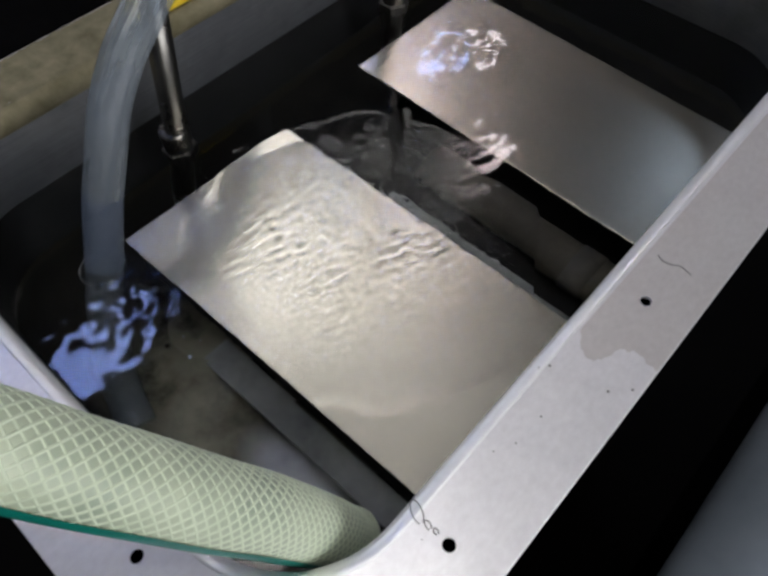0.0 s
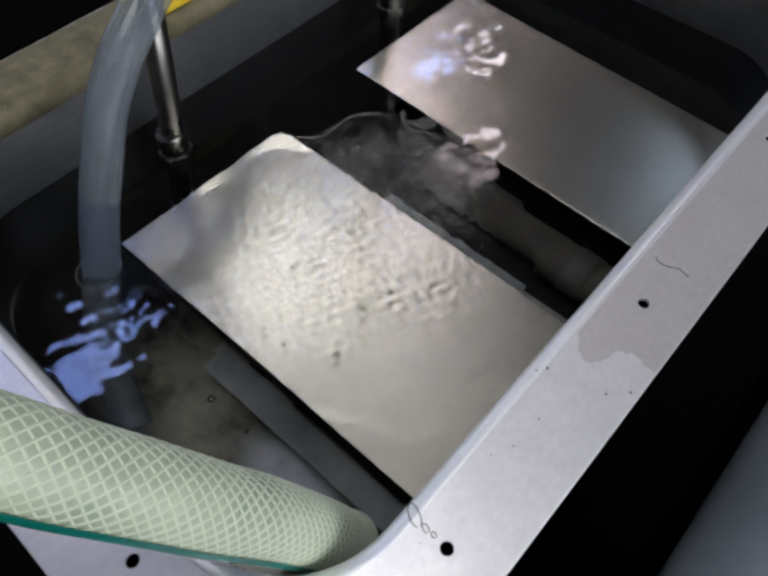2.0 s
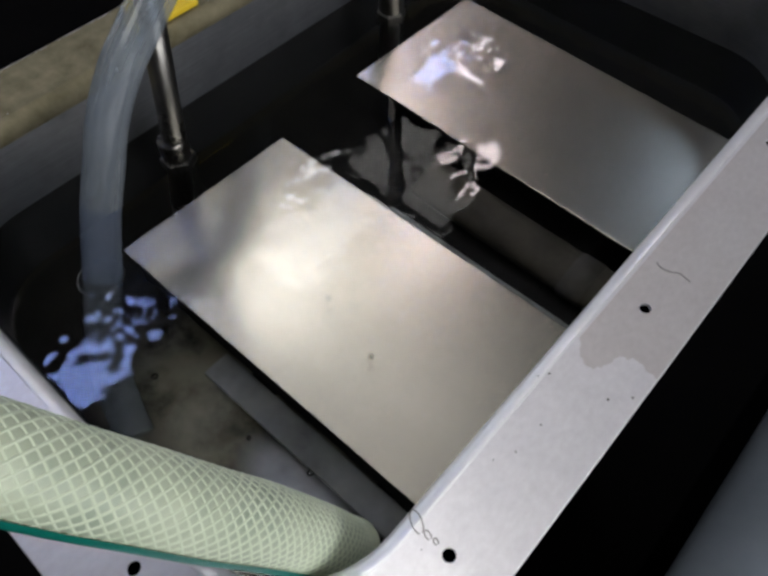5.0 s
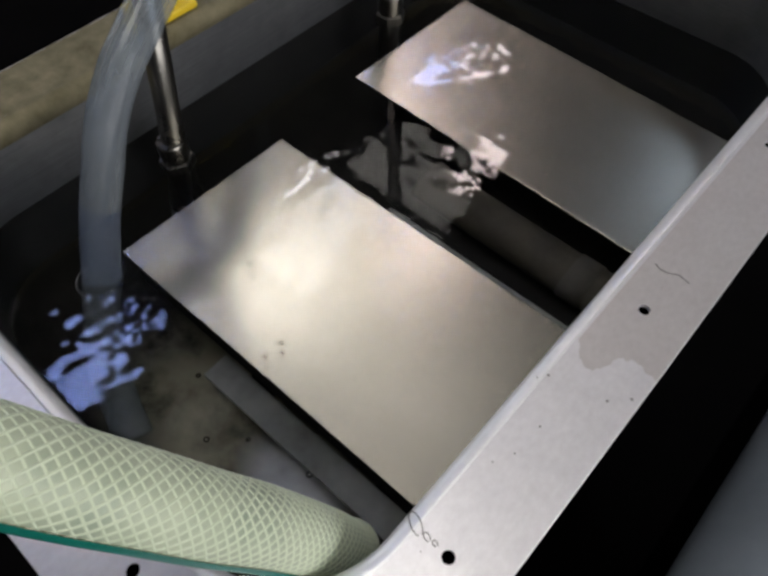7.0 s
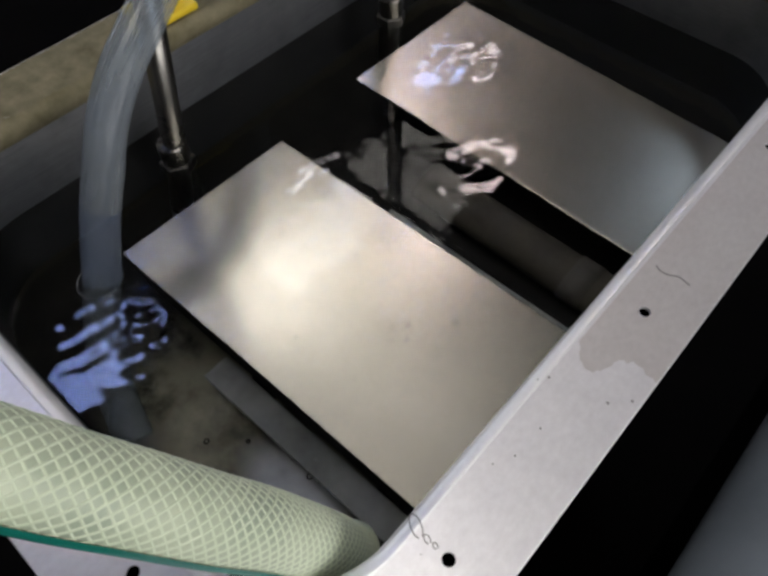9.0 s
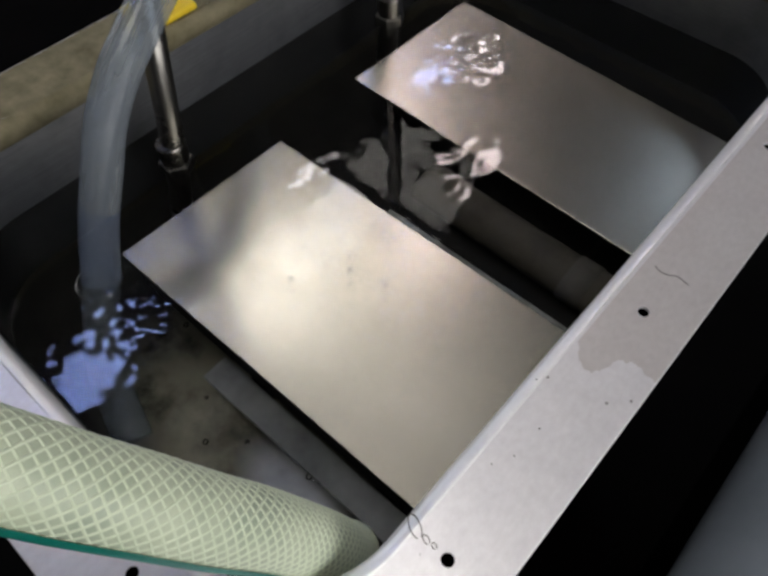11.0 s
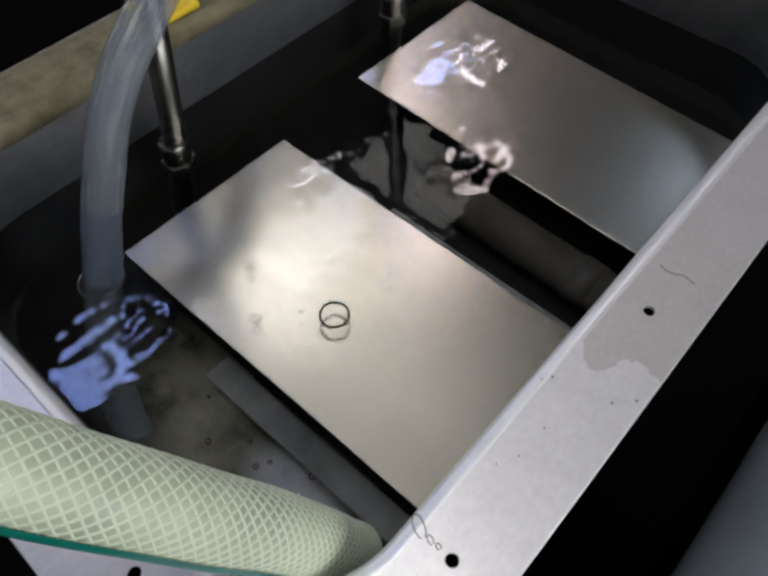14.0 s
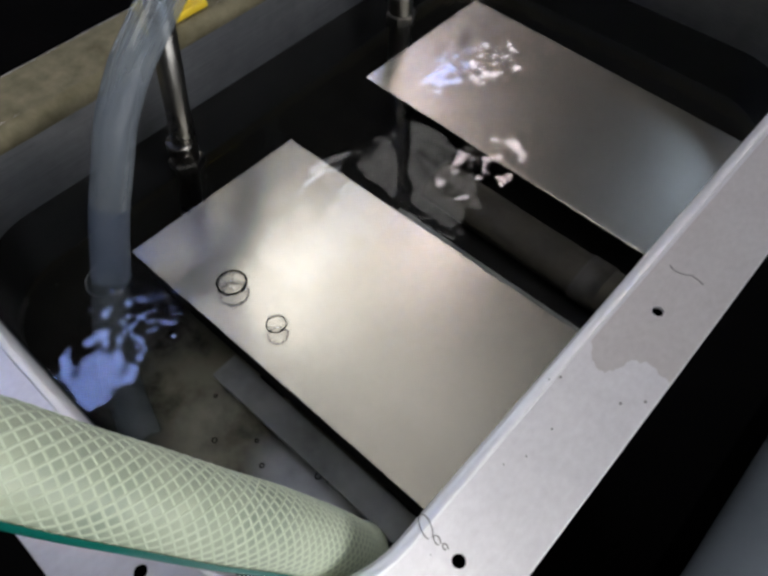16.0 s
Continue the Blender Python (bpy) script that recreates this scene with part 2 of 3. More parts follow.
def frames(line):
    """A place, side and up for each point of a line, with no twist."""
    out, side = [], None
    for i, q in enumerate(line):
        way = (line[min(i + 1, len(line) - 1)] - line[max(i - 1, 0)]).normalized()
        if side is None:
            side = way.cross(Vector((0, 0, 1))).normalized()
        side = (side - way * side.dot(way)).normalized()
        out.append((q, side, side.cross(way).normalized()))
    return out


def sweep(bm, line, radius, n=24, a0=0.0, a1=2 * math.pi, caps=True):
    whole = a1 - a0 > 6.28
    count = n if whole else n + 1
    loops = []
    for i, (q, s, u) in enumerate(frames(line)):
        r = radius(i / (len(line) - 1)) if callable(radius) else radius
        loops.append([bm.verts.new(q + (s * math.cos(a0 + (a1 - a0) * k / n) + u * math.sin(a0 + (a1 - a0) * k / n)) * r) for k in range(count)])
    for a, b in zip(loops, loops[1:]):
        for k in range(n):
            bm.faces.new((a[k], a[(k + 1) % count], b[(k + 1) % count], b[k]))
    around = bm.loops.layers.uv.new("around")
    turn = {v: k / n for lp in loops for k, v in enumerate(lp)}
    for f in bm.faces:
        ks = [turn[q.vert] for q in f.loops]
        for q, k in zip(f.loops, ks):
            q[around].uv = (k + 1 if whole and max(ks) - k > 0.5 else k, 0.5)
    if whole and caps:
        bm.faces.new(list(reversed(loops[0])))
        bm.faces.new(loops[-1])
    return bm


# ---- the tank ----
X0, X1, Y0, Y1 = -0.294, 0.0, 0.0, 0.475


def outline(off, radius, n=14):
    """The tank's plan, grown outward by off, with rounded corners."""
    r = max(radius + off, 0.003)
    pts = []
    for cx, cy, a in ((X1 + off - r, Y1 + off - r, 0), (X0 - off + r, Y1 + off - r, 90), (X0 - off + r, Y0 - off + r, 180), (X1 + off - r, Y0 - off + r, 270)):
        for k in range(n + 1):
            w = radians(a + 90 * k / n)
            pts.append((cx + r * math.cos(w), cy + r * math.sin(w)))
    return pts


def ring_body(profile, closed=True):
    """A profile of (off, z, corner radius) carried round the tank's plan."""
    bm = bmesh.new()
    loops = [[bm.verts.new((x, y, z)) for x, y in outline(o, r)] for o, z, r in profile]
    pairs = list(zip(loops, loops[1:])) + ([(loops[-1], loops[0])] if closed else [])
    for a, b in pairs:
        for k in range(len(a)):
            bm.faces.new((a[k], b[k], b[(k + 1) % len(a)], a[(k + 1) % len(a)]))
    return bm, loops


HOLES = [(0.0213, 0.058), (0.0207, 0.1960), (0.018, 0.331), (-0.0583, -0.0194), (-0.198, -0.020)]


def tank():
    base = thing("steel_tank", "stainless steel water tank with a wide drilled flange", "tank")
    c = 0.05
    prof = [(FLANGE, -0.014, -0.02), (FLANGE + 0.0015, -0.013, -0.02), (FLANGE + 0.0015, -0.0003, -0.02), (FLANGE + 0.0012, 0.0, -0.02), (ROLL, 0.0, c), (ROLL, -0.0014, c), (FLANGE, -0.0014, -0.02)]
    bm, loops = ring_body(prof)
    bmesh.ops.recalc_face_normals(bm, faces=bm.faces)
    rim = part("flange", bm, RIM_STEEL, base, "brushed steel flange with screw holes and water stains")
    cut = bmesh.new()
    for x, y in HOLES:
        lathe(cut, [(0.0026, -0.01), (0.0026, 0.01)], 28, (x, y))
    bmesh.ops.recalc_face_normals(cut, faces=cut.faces)
    knife = part("cutter", cut, RIM_STEEL)
    mod = rim.modifiers.new("holes", "BOOLEAN")
    mod.operation, mod.object, mod.solver = "DIFFERENCE", knife, "EXACT"
    done = bpy.data.meshes.new_from_object(rim.evaluated_get(bpy.context.evaluated_depsgraph_get()))
    rim.modifiers.clear()
    rim.data = done
    bpy.data.objects.remove(knife)

    # Walls below the waterline: their shade is painted as near-black.
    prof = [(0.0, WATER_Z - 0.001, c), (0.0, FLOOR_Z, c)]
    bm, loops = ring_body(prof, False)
    part("wall_under_water", bm, WATER_SHADE, base, "basin walls below the waterline, painted dark for shade", True)
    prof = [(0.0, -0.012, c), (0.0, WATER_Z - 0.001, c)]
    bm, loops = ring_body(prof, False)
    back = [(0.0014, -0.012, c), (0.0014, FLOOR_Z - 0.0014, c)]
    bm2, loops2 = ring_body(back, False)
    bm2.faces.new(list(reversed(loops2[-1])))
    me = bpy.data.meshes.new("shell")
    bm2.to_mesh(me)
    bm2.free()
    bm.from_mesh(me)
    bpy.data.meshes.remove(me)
    part("basin", bm, SHADED_STEEL, base, "steel basin walls, darkened in colour for shade", True)
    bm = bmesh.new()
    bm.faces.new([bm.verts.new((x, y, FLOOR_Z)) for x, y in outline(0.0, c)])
    part("basin_floor", bm, FLOOR_LIGHT_TONES, base, "basin floor with darkness and light patches painted in")
    arc = [radians(q) for q in range(0, 91, 10)]
    bm, loops = ring_body([(ROLL - ROLL * math.sin(q), -ROLL + ROLL * math.cos(q), c) for q in arc] + [(0.0, -0.012, c), (0.0014, -0.012, c)]
                          + [(ROLL - (ROLL - 0.0014) * math.sin(q), -ROLL + (ROLL - 0.0014) * math.cos(q), c) for q in reversed(arc)])
    bmesh.ops.recalc_face_normals(bm, faces=bm.faces)
    edge = part("rolled_edge", bm, EDGE_HIGHLIGHT, base, "rolled inner edge with painted highlight, scale on the left, far end dulled", True)
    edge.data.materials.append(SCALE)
    # Scale on the left; the far end is dulled to lose its bright reflection.
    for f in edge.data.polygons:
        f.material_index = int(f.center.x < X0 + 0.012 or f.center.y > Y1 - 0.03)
    return base


def stand():
    base = thing("tank_stand", "cabinet under the steel tank, darkness of the gap painted in", "cabinet")
    z0, z1 = -0.85, -0.0155
    o = 0.02
    part("side_panel", boxed(X1 + o, X1 + o + 0.012, Y0 - o, Y1 + o, z0, z1, bevel=0.002), GAP_BLACK, base)
    part("side_panel", boxed(X0 - o - 0.012, X0 - o, Y0 - o, Y1 + o, z0, z1, bevel=0.002), GAP_BLACK, base)
    part("end_panel", boxed(X0 - o, X1 + o, Y0 - o - 0.012, Y0 - o, z0, z1, bevel=0.002), GAP_BLACK, base)
    part("end_panel", boxed(X0 - o, X1 + o, Y1 + o, Y1 + o + 0.012, z0, z1, bevel=0.002), GAP_BLACK, base)
    part("shelf", boxed(X0 - o, X1 + o, Y0 - o, Y1 + o, FLOOR_Z - 0.02, FLOOR_Z - 0.0015), GAP_BLACK, base)


def room():
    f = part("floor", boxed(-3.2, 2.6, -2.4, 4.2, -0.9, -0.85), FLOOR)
    tagged(f, "workshop floor, its darkness put into the colour", "floor", kind="structure")
    part_ = part("ceiling", boxed(-3.2, 2.6, -2.4, 4.2, 2.05, 2.15), CEILING)
    tagged(part_, "plain painted workshop ceiling", "ceiling", kind="structure")
    for name, b in (("wall_south", (-3.3, 2.7, -2.5, -2.4)), ("wall_north", (-3.3, 2.7, 4.2, 4.3))):
        w = part(name, boxed(*b, -0.9, 2.15), WALL)
        tagged(w, "plain grey painted workshop wall", "wall", kind="structure")
    bm = boxed(2.6, 2.7, -2.4, -1.6, -0.9, 2.15)
    box(bm, 2.6, 2.7, 1.4, 4.2, -0.9, 2.15)
    box(bm, 2.6, 2.7, -1.6, 1.4, -0.9, -0.3)
    box(bm, 2.6, 2.7, -1.6, 1.4, 1.75, 2.15)
    tagged(part("wall_east", bm, WALL), "grey painted wall with a wide added opening", "wall", kind="structure")
    bm = boxed(-3.3, -3.2, -2.4, -0.4, -0.9, 2.15)
    box(bm, -3.3, -3.2, 2.4, 4.2, -0.9, 2.15)
    box(bm, -3.3, -3.2, -0.4, 2.4, -0.9, 0.1)
    box(bm, -3.3, -3.2, -0.4, 2.4, 1.35, 2.15)
    tagged(part("wall_west", bm, WALL), "grey painted wall with a wide added opening", "wall", kind="structure")
    # Both framed openings are added, out of view, to carry fill light.
    win = thing("fill_opening_1", "added wide framed opening for fill light", "window", kind="structure")
    for y in (-1.6, -0.62, 0.38, 1.36):
        part("mullion", boxed(2.62, 2.68, y, y + 0.04, -0.3, 1.75), CEILING, win)
    for z in (-0.3, 1.71):
        part("window_frame", boxed(2.625, 2.675, -1.56, 1.36, z, z + 0.04), CEILING, win)
    win = thing("fill_opening_2", "added wide framed opening for cool fill light", "window", kind="structure")
    for y in (-0.4, 0.98, 2.36):
        part("mullion", boxed(-3.28, -3.22, y, y + 0.04, 0.1, 1.35), CEILING, win)
    for z in (0.1, 1.31):
        part("window_frame", boxed(-3.275, -3.225, -0.36, 2.36, z, z + 0.04), CEILING, win)
    # Added fill lamps: east brightens the hose, west the flange and its lip.
    for name, wide, high, watts, colour, eye, at in (("daylight", 2.96, 2.0, EAST_FILL_WATTS, (0.98, 0.97, 0.94), (2.69, -0.1, 0.725), (0, -0.1, 0.725)),
                                                     ("cool_fill", 2.75, 1.2, WEST_FILL_WATTS, (0.90, 0.95, 1.0), (-3.29, 1.0, 0.725), (0, 1.0, 0.725))):
        lamp = bpy.data.lights.new(name, "AREA")
        lamp.shape, lamp.size, lamp.size_y, lamp.energy, lamp.color = "RECTANGLE", wide, high, watts, colour
        new(name, lamp).matrix_world = look(eye, at)


def ceiling_lamp(name, label, x0, x1, y0, y1, glow_mat):
    base = thing(name, label, "lamp")
    part("housing", boxed(x0 - 0.03, x1 + 0.03, y0 - 0.03, y1 + 0.03, 2.012, 2.05, bevel=0.006), CEILING, base)
    part("diffuser", boxed(x0, x1, y0, y1, 2.0, 2.011), glow_mat, base)


def bench():
    base = thing("side_cabinet", "low blue-grey painted metal cabinet beside the tank", "cabinet")
    part("top", boxed(0.134, 0.75, -0.6, 1.1, -0.35, -0.25, bevel=0.049, steps=12), PANEL, base, "blue-grey painted top", True)
    part("body", boxed(0.195, 0.70, -0.54, 1.04, -0.80, -0.3502), GAP_BLACK, base)
    part("plinth", boxed(0.195, 0.70, -0.54, 1.04, -0.8495, -0.80, bevel=0.004), GAP_BLACK, base)


room()
TANK = tank()
stand()
bench()
for x0, x1, y0, y1 in ((-1.72, -1.50, -0.02, 0.24), (-1.70, -1.62, 0.30, 0.47), (-1.82, -1.70, 2.30, 2.54)):
    ceiling_lamp("tube_light", "cool white fluorescent ceiling light", x0, x1, y0, y1, GLOW_BLUE)
ceiling_lamp("tube_light", "thin white fluorescent ceiling light", -1.735, -1.715, 1.28, 1.60, GLOW_TUBE)
ceiling_lamp("cool_panel", "dim bluish ceiling light panel", -0.04, 0.75, 2.98, 3.62, GLOW_COOL)
ceiling_lamp("warm_light", "warm rectangular ceiling light", -1.21, -1.10, 1.84, 2.20, GLOW_WARM)
ceiling_lamp("warm_light", "warm rectangular ceiling light", -1.68, -1.575, 2.56, 2.80, GLOW_WARM)
ceiling_lamp("panel_light", "large dim white ceiling light panel", -1.58, -1.28, 0.92, 1.50, GLOW_WHITE)
ceiling_lamp("dim_panel", "dim grey-white ceiling light panel", -1.64, -1.04, 1.58, 1.80, GLOW_DIM)
ceiling_lamp("dim_panel", "dim grey-white ceiling light panel", -1.64, -1.28, 1.87, 2.02, GLOW_DIM)
# Added fill panel, only to lift the right of the near plate.
ceiling_lamp("dim_panel", "added wide faint fill panel that brightens the near plate", -1.12, -0.30, 0.78, 1.50, GLOW_FILL)
ceiling_lamp("overhead_light", "large white ceiling light over the tank", -0.66, 0.32, -0.32, 0.32, GLOW_OVERHEAD)


# ---- in the tank ----
def sloped_box(x0, x1, y0, y1, z0, zt):
    """A box whose top follows zt(x, y)."""
    bm = bmesh.new()
    low = [bm.verts.new((x, y, z0)) for x, y in ((x0, y0), (x1, y0), (x1, y1), (x0, y1))]
    top = [bm.verts.new((v.co.x, v.co.y, zt(v.co.x, v.co.y))) for v in low]
    bm.faces.new(list(reversed(low)))
    bm.faces.new(top)
    for k in range(4):
        bm.faces.new((low[k], low[(k + 1) % 4], top[(k + 1) % 4], top[k]))
    return bm


def cover_plate(corner, wide, deep, turn, zt, sx, sy, feet):
    """A sheet that slopes a little, on two legs that stand on the basin floor; turned about its left near corner."""
    base = thing("cover_plate", "flat brushed steel plate lying just under the water", "plate", (*corner, 0), group="submerged plates")
    base.rotation_euler = (0, 0, radians(turn))
    bm = boxed(0, wide, 0, deep, -0.0018, 0, bevel=0.0005)
    for v in bm.verts:
        v.co.z += zt + sx * v.co.x + sy * v.co.y
    part("top", bm, PLATE_STEEL, base)
    under = lambda x, y: zt - 0.0018 + sx * x + sy * y
    for xa in (0.02, wide - 0.03):
        part("leg", sloped_box(xa, xa + 0.002, 0.012, deep - 0.012, FLOOR_Z, under), PLATE_STEEL, base)
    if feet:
        # Skirt and feet get the shade under the plate as colour.
        part("skirt", sloped_box(0.004, wide - 0.001, 0.0035, 0.0050, -0.1035, under), WATER_SHADE, base, "side painted dark for shade")
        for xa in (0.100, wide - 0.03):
            part("foot", boxed(xa, xa + 0.012, -0.010, deep + 0.012, FLOOR_Z, -0.1025), WATER_SHADE, base, "foot painted dark for shade")
        for y0, y1 in ((-0.0150, 0.0018), (deep + 0.002, deep + 0.018)):
            part("foot_flange", boxed(0.080, wide - 0.001, y0, y1, -0.1025, -0.1005, bevel=0.0006), COATED, base, "dull grey coated flange")


cover_plate((-0.2274, 0.0744), 0.2234, 0.1270, 0.80, -0.0600, 0.0, -0.044, True)
cover_plate((-0.2326, 0.2760), 0.2282, 0.1269, 0.44, -0.0600, -0.06, -0.03, False)


def heater(points, r):
    base = thing("heater_tube", "dark brown tubular heating element on the tank floor", "heater")
    part("sheath", sweep(bmesh.new(), smooth_path(points, 12), r, 20), HEATER, base, smooth=True)
    x, y, z = points[-1]
    part("collar", sweep(bmesh.new(), [Vector((x - 0.030, y, z)), Vector((x - 0.022, y, z)), Vector((x - 0.014, y, z))], r + 0.0008, 24), COLLAR, base, "paler grey collar near its end", True)


heater([(-0.150, 0.259, FLOOR_Z + 0.016), (-0.08, 0.2585, FLOOR_Z + 0.016), (-0.004, 0.2585, FLOOR_Z + 0.016)], 0.016)


def rod(x, y, lean, zn):
    """A steel rod that stands on the basin floor, with a collar nut at the water."""
    base = thing("steel_rod", "polished steel rod with a collar nut at the waterline", "rod", group="steel rods")
    line = [Vector((x - lean[0] * (zn - z), y - lean[1] * (zn - z), z)) for z in (FLOOR_Z + 0.001, zn, 0.16)]
    part("shaft", sweep(bmesh.new(), line, 0.0072, 28), ROD_STEEL, base, smooth=True)
    part("sleeve", lathe(bmesh.new(), [(0.0084, zn + 0.001), (0.0090, zn + 0.002), (0.0090, zn + 0.0150), (0.0084, zn + 0.0160), (0.0074, zn + 0.0160)], 28, (x, y)), ROD_STEEL, base)
    part("nut", lathe(bmesh.new(), [(0.0100, zn - 0.0065), (0.0112, zn - 0.0052), (0.0112, zn + 0.0012), (0.0102, zn + 0.0022)], 6, (x, y)), ROD_STEEL, base)


rod(-0.2565, 0.1395, (0.0, 0.135), -0.0520)
rod(-0.256, 0.3395, (0.0, 0.05), -0.0500)


def vinyl_tube():
    base = thing("clear_tube", "cloudy translucent vinyl tube hanging into the water", "hose")
    pts = [(-0.1500, 0.0125, -0.1140), (-0.1675, 0.0185, -0.1085), (-0.183, 0.0255, -0.094), (-0.202, 0.04, -0.0745), (-0.217, 0.055, -0.056), (-0.225, 0.072, -0.025), (-0.2296, 0.0866, -0.002), (-0.2346, 0.1006, 0.018), (-0.2406, 0.1186, 0.034), (-0.2460, 0.1352, 0.043), (-0.254, 0.155, 0.051), (-0.264, 0.18, 0.06), (-0.284, 0.21, 0.06), (-0.314, 0.24, 0.04), (-0.349, 0.27, 0.0), (-0.364, 0.28, -0.06)]
    line = smooth_path(pts, 8)
    part("wall", sweep(bmesh.new(), line[42:], lambda t: 0.0104 + 0.0008 * min(1.0, max(0.0, 2.2 * t - 0.3)), 28, caps=False), VINYL, base, smooth=True)
    part("wet_length", sweep(bmesh.new(), line[32:43], 0.0104, 28, caps=False), WET_VINYL, base, "darker bluish length holding water", True)
    part("submerged_end", sweep(bmesh.new(), line[:33], 0.0104, 28, caps=False), SOAKED_VINYL, base, "soaked clear end under the water", True)
    part("bore", sweep(bmesh.new(), line[32:], 0.0066, 24, caps=False), BORE, base, "darker water-filled bore", True)


vinyl_tube()


def meniscus(x, y, r):
    bm = bmesh.new()
    line = [Vector((x + r * 1.12 * math.cos(2 * math.pi * k / 36), y + r * 1.2 * math.sin(2 * math.pi * k / 36), WATER_Z + 0.0002)) for k in range(37)]
    ob = part("water_collar", sweep(bm, line, 0.0008, 8, caps=False), DROP, smooth=True)
    ob.visible_shadow = False
    tagged(ob, "raised collar of water round the vinyl tube", "water")


meniscus(-0.2178, 0.0545, 0.0104)


def yellow_clip():
    base = thing("yellow_clip", "yellow plastic clip lying on the tank flange", "clip")
    bm = boxed(-0.318, -0.3000, 0.163, 0.208, 0.0002, 0.005, bevel=0.0015)
    box(bm, -0.318, -0.313, 0.166, 0.205, 0.005, 0.014, bevel=0.0015)
    part("body", bm, YELLOW, base)


yellow_clip()


# ---- the braided hose ----
HOSE = [(-0.1593, -0.0910, 0.1452), (-0.1293, -0.0670, 0.1392), (-0.1033, -0.0475, 0.1277), (-0.0898, -0.0370, 0.1183), (-0.0783, -0.0273, 0.1069), (-0.0676, -0.0184, 0.0934), (-0.0575, -0.0100, 0.0786), (-0.0470, -0.0001, 0.0609), (-0.0376, 0.0097, 0.0404), (-0.0306, 0.0190, 0.0195),
        (-0.0215, 0.0330, -0.022), (-0.0190, 0.0420, -0.060), (-0.024, 0.050, -0.109)]


def braided_hose():
    base = thing("braided_hose", "pale green braided garden hose with a teal stripe", "hose")
    line = smooth_path(HOSE, 14)
    r = 0.0142
    part("body", sweep(bmesh.new(), line, r - 0.0002, 40), HOSE_BODY, base, smooth=True)
    fr = frames(line)
    dist = [0.0]
    for a, b in zip(line, line[1:]):
        dist.append(dist[-1] + (b - a).length)
    total = dist[-1]

    def at(s, ang, rad):
        i = min(max(int(np.searchsorted(dist, s)) - 1, 0), len(line) - 2)
        t = (s - dist[i]) / max(dist[i + 1] - dist[i], 1e-9)
        (q0, s0, u0), (q1, s1, u1) = fr[i], fr[i + 1]
        return q0.lerp(q1, t) + (s0.lerp(s1, t) * math.cos(ang) + u0.lerp(u1, t) * math.sin(ang)) * rad

    verts, faces = [], []
    count, step, pitch = 19, 0.0010, 0.086
    for way in (1, -1):
        for k in range(count):
            n = int(total / step)
            first = len(verts)
            for j in range(n):
                s = j * step
                ang = 2 * math.pi * k / count + way * 2 * math.pi * s / pitch
                wide = 0.00098 / r
                lift = r + (0.00006 if way > 0 else 0.0)
                verts += [tuple(at(s, ang - wide, lift - 0.0006)), tuple(at(s, ang - wide * 0.5, lift)), tuple(at(s, ang + wide * 0.5, lift)), tuple(at(s, ang + wide, lift - 0.0006))]
            for j in range(n - 1):
                a = first + 4 * j
                for e in range(3):
                    faces.append((a + e, a + e + 1, a + e + 5, a + e + 4))
    me = bpy.data.meshes.new("braid")
    me.from_pydata(verts, [], faces)
    me.materials.append(BRAID)
    for f in me.polygons:
        f.use_smooth = True
    ob = new("braid", me)
    ob.parent = base
    tagged(ob, "cream woven braid in diamonds", kind="stuff")
    part("stripe", sweep(bmesh.new(), line, r + 0.0005, 6, STRIPE[0], STRIPE[1]), TEAL, base, "teal green stripe", True)


STRIPE = (radians(-32), radians(18))
braided_hose()

# ---- water ----
DISCS = [((-0.193, 0.0465), 0.0445), ((-0.128, 0.258), 0.050), ((-0.187, 0.346), 0.046), ((-0.150, 0.150), 0.055), ((-0.080, 0.0365), 0.0350)]


def water():
    bm = bmesh.new()
    loops = [outline(-0.0004, 0.05)]
    for (cx, cy), r in DISCS:
        loops.append([(cx + r * math.cos(2 * math.pi * k / 96), cy + r * math.sin(2 * math.pi * k / 96)) for k in range(96)])
    edges = []
    for lp in loops:
        vs = [bm.verts.new((x, y, WATER_Z)) for x, y in lp]
        edges += [bm.edges.new((vs[k], vs[(k + 1) % len(vs)])) for k in range(len(vs))]
    bmesh.ops.triangle_fill(bm, edges=edges, use_beauty=True, use_dissolve=False, normal=(0, 0, 1))
    bmesh.ops.recalc_face_normals(bm, faces=bm.faces)
    for f in bm.faces:
        if f.normal.z < 0:
            f.normal_flip()
    ob = part("water", bm, WATER)
    ob.visible_shadow = False
    tagged(ob, "clear dark water filling the tank", "water", kind="structure")


def waves(rng, count, long, slope):
    """Random wave trains: direction, length, phase, height."""
    out = []
    for _ in range(count):
        lam = long * rng.uniform(0.7, 1.5)
        a = rng.uniform(0, 2 * math.pi)
        out.append((math.cos(a) * 2 * math.pi / lam, math.sin(a) * 2 * math.pi / lam, rng.uniform(0, 6.28), slope * lam / (2 * math.pi) / math.sqrt(count)))
    return out


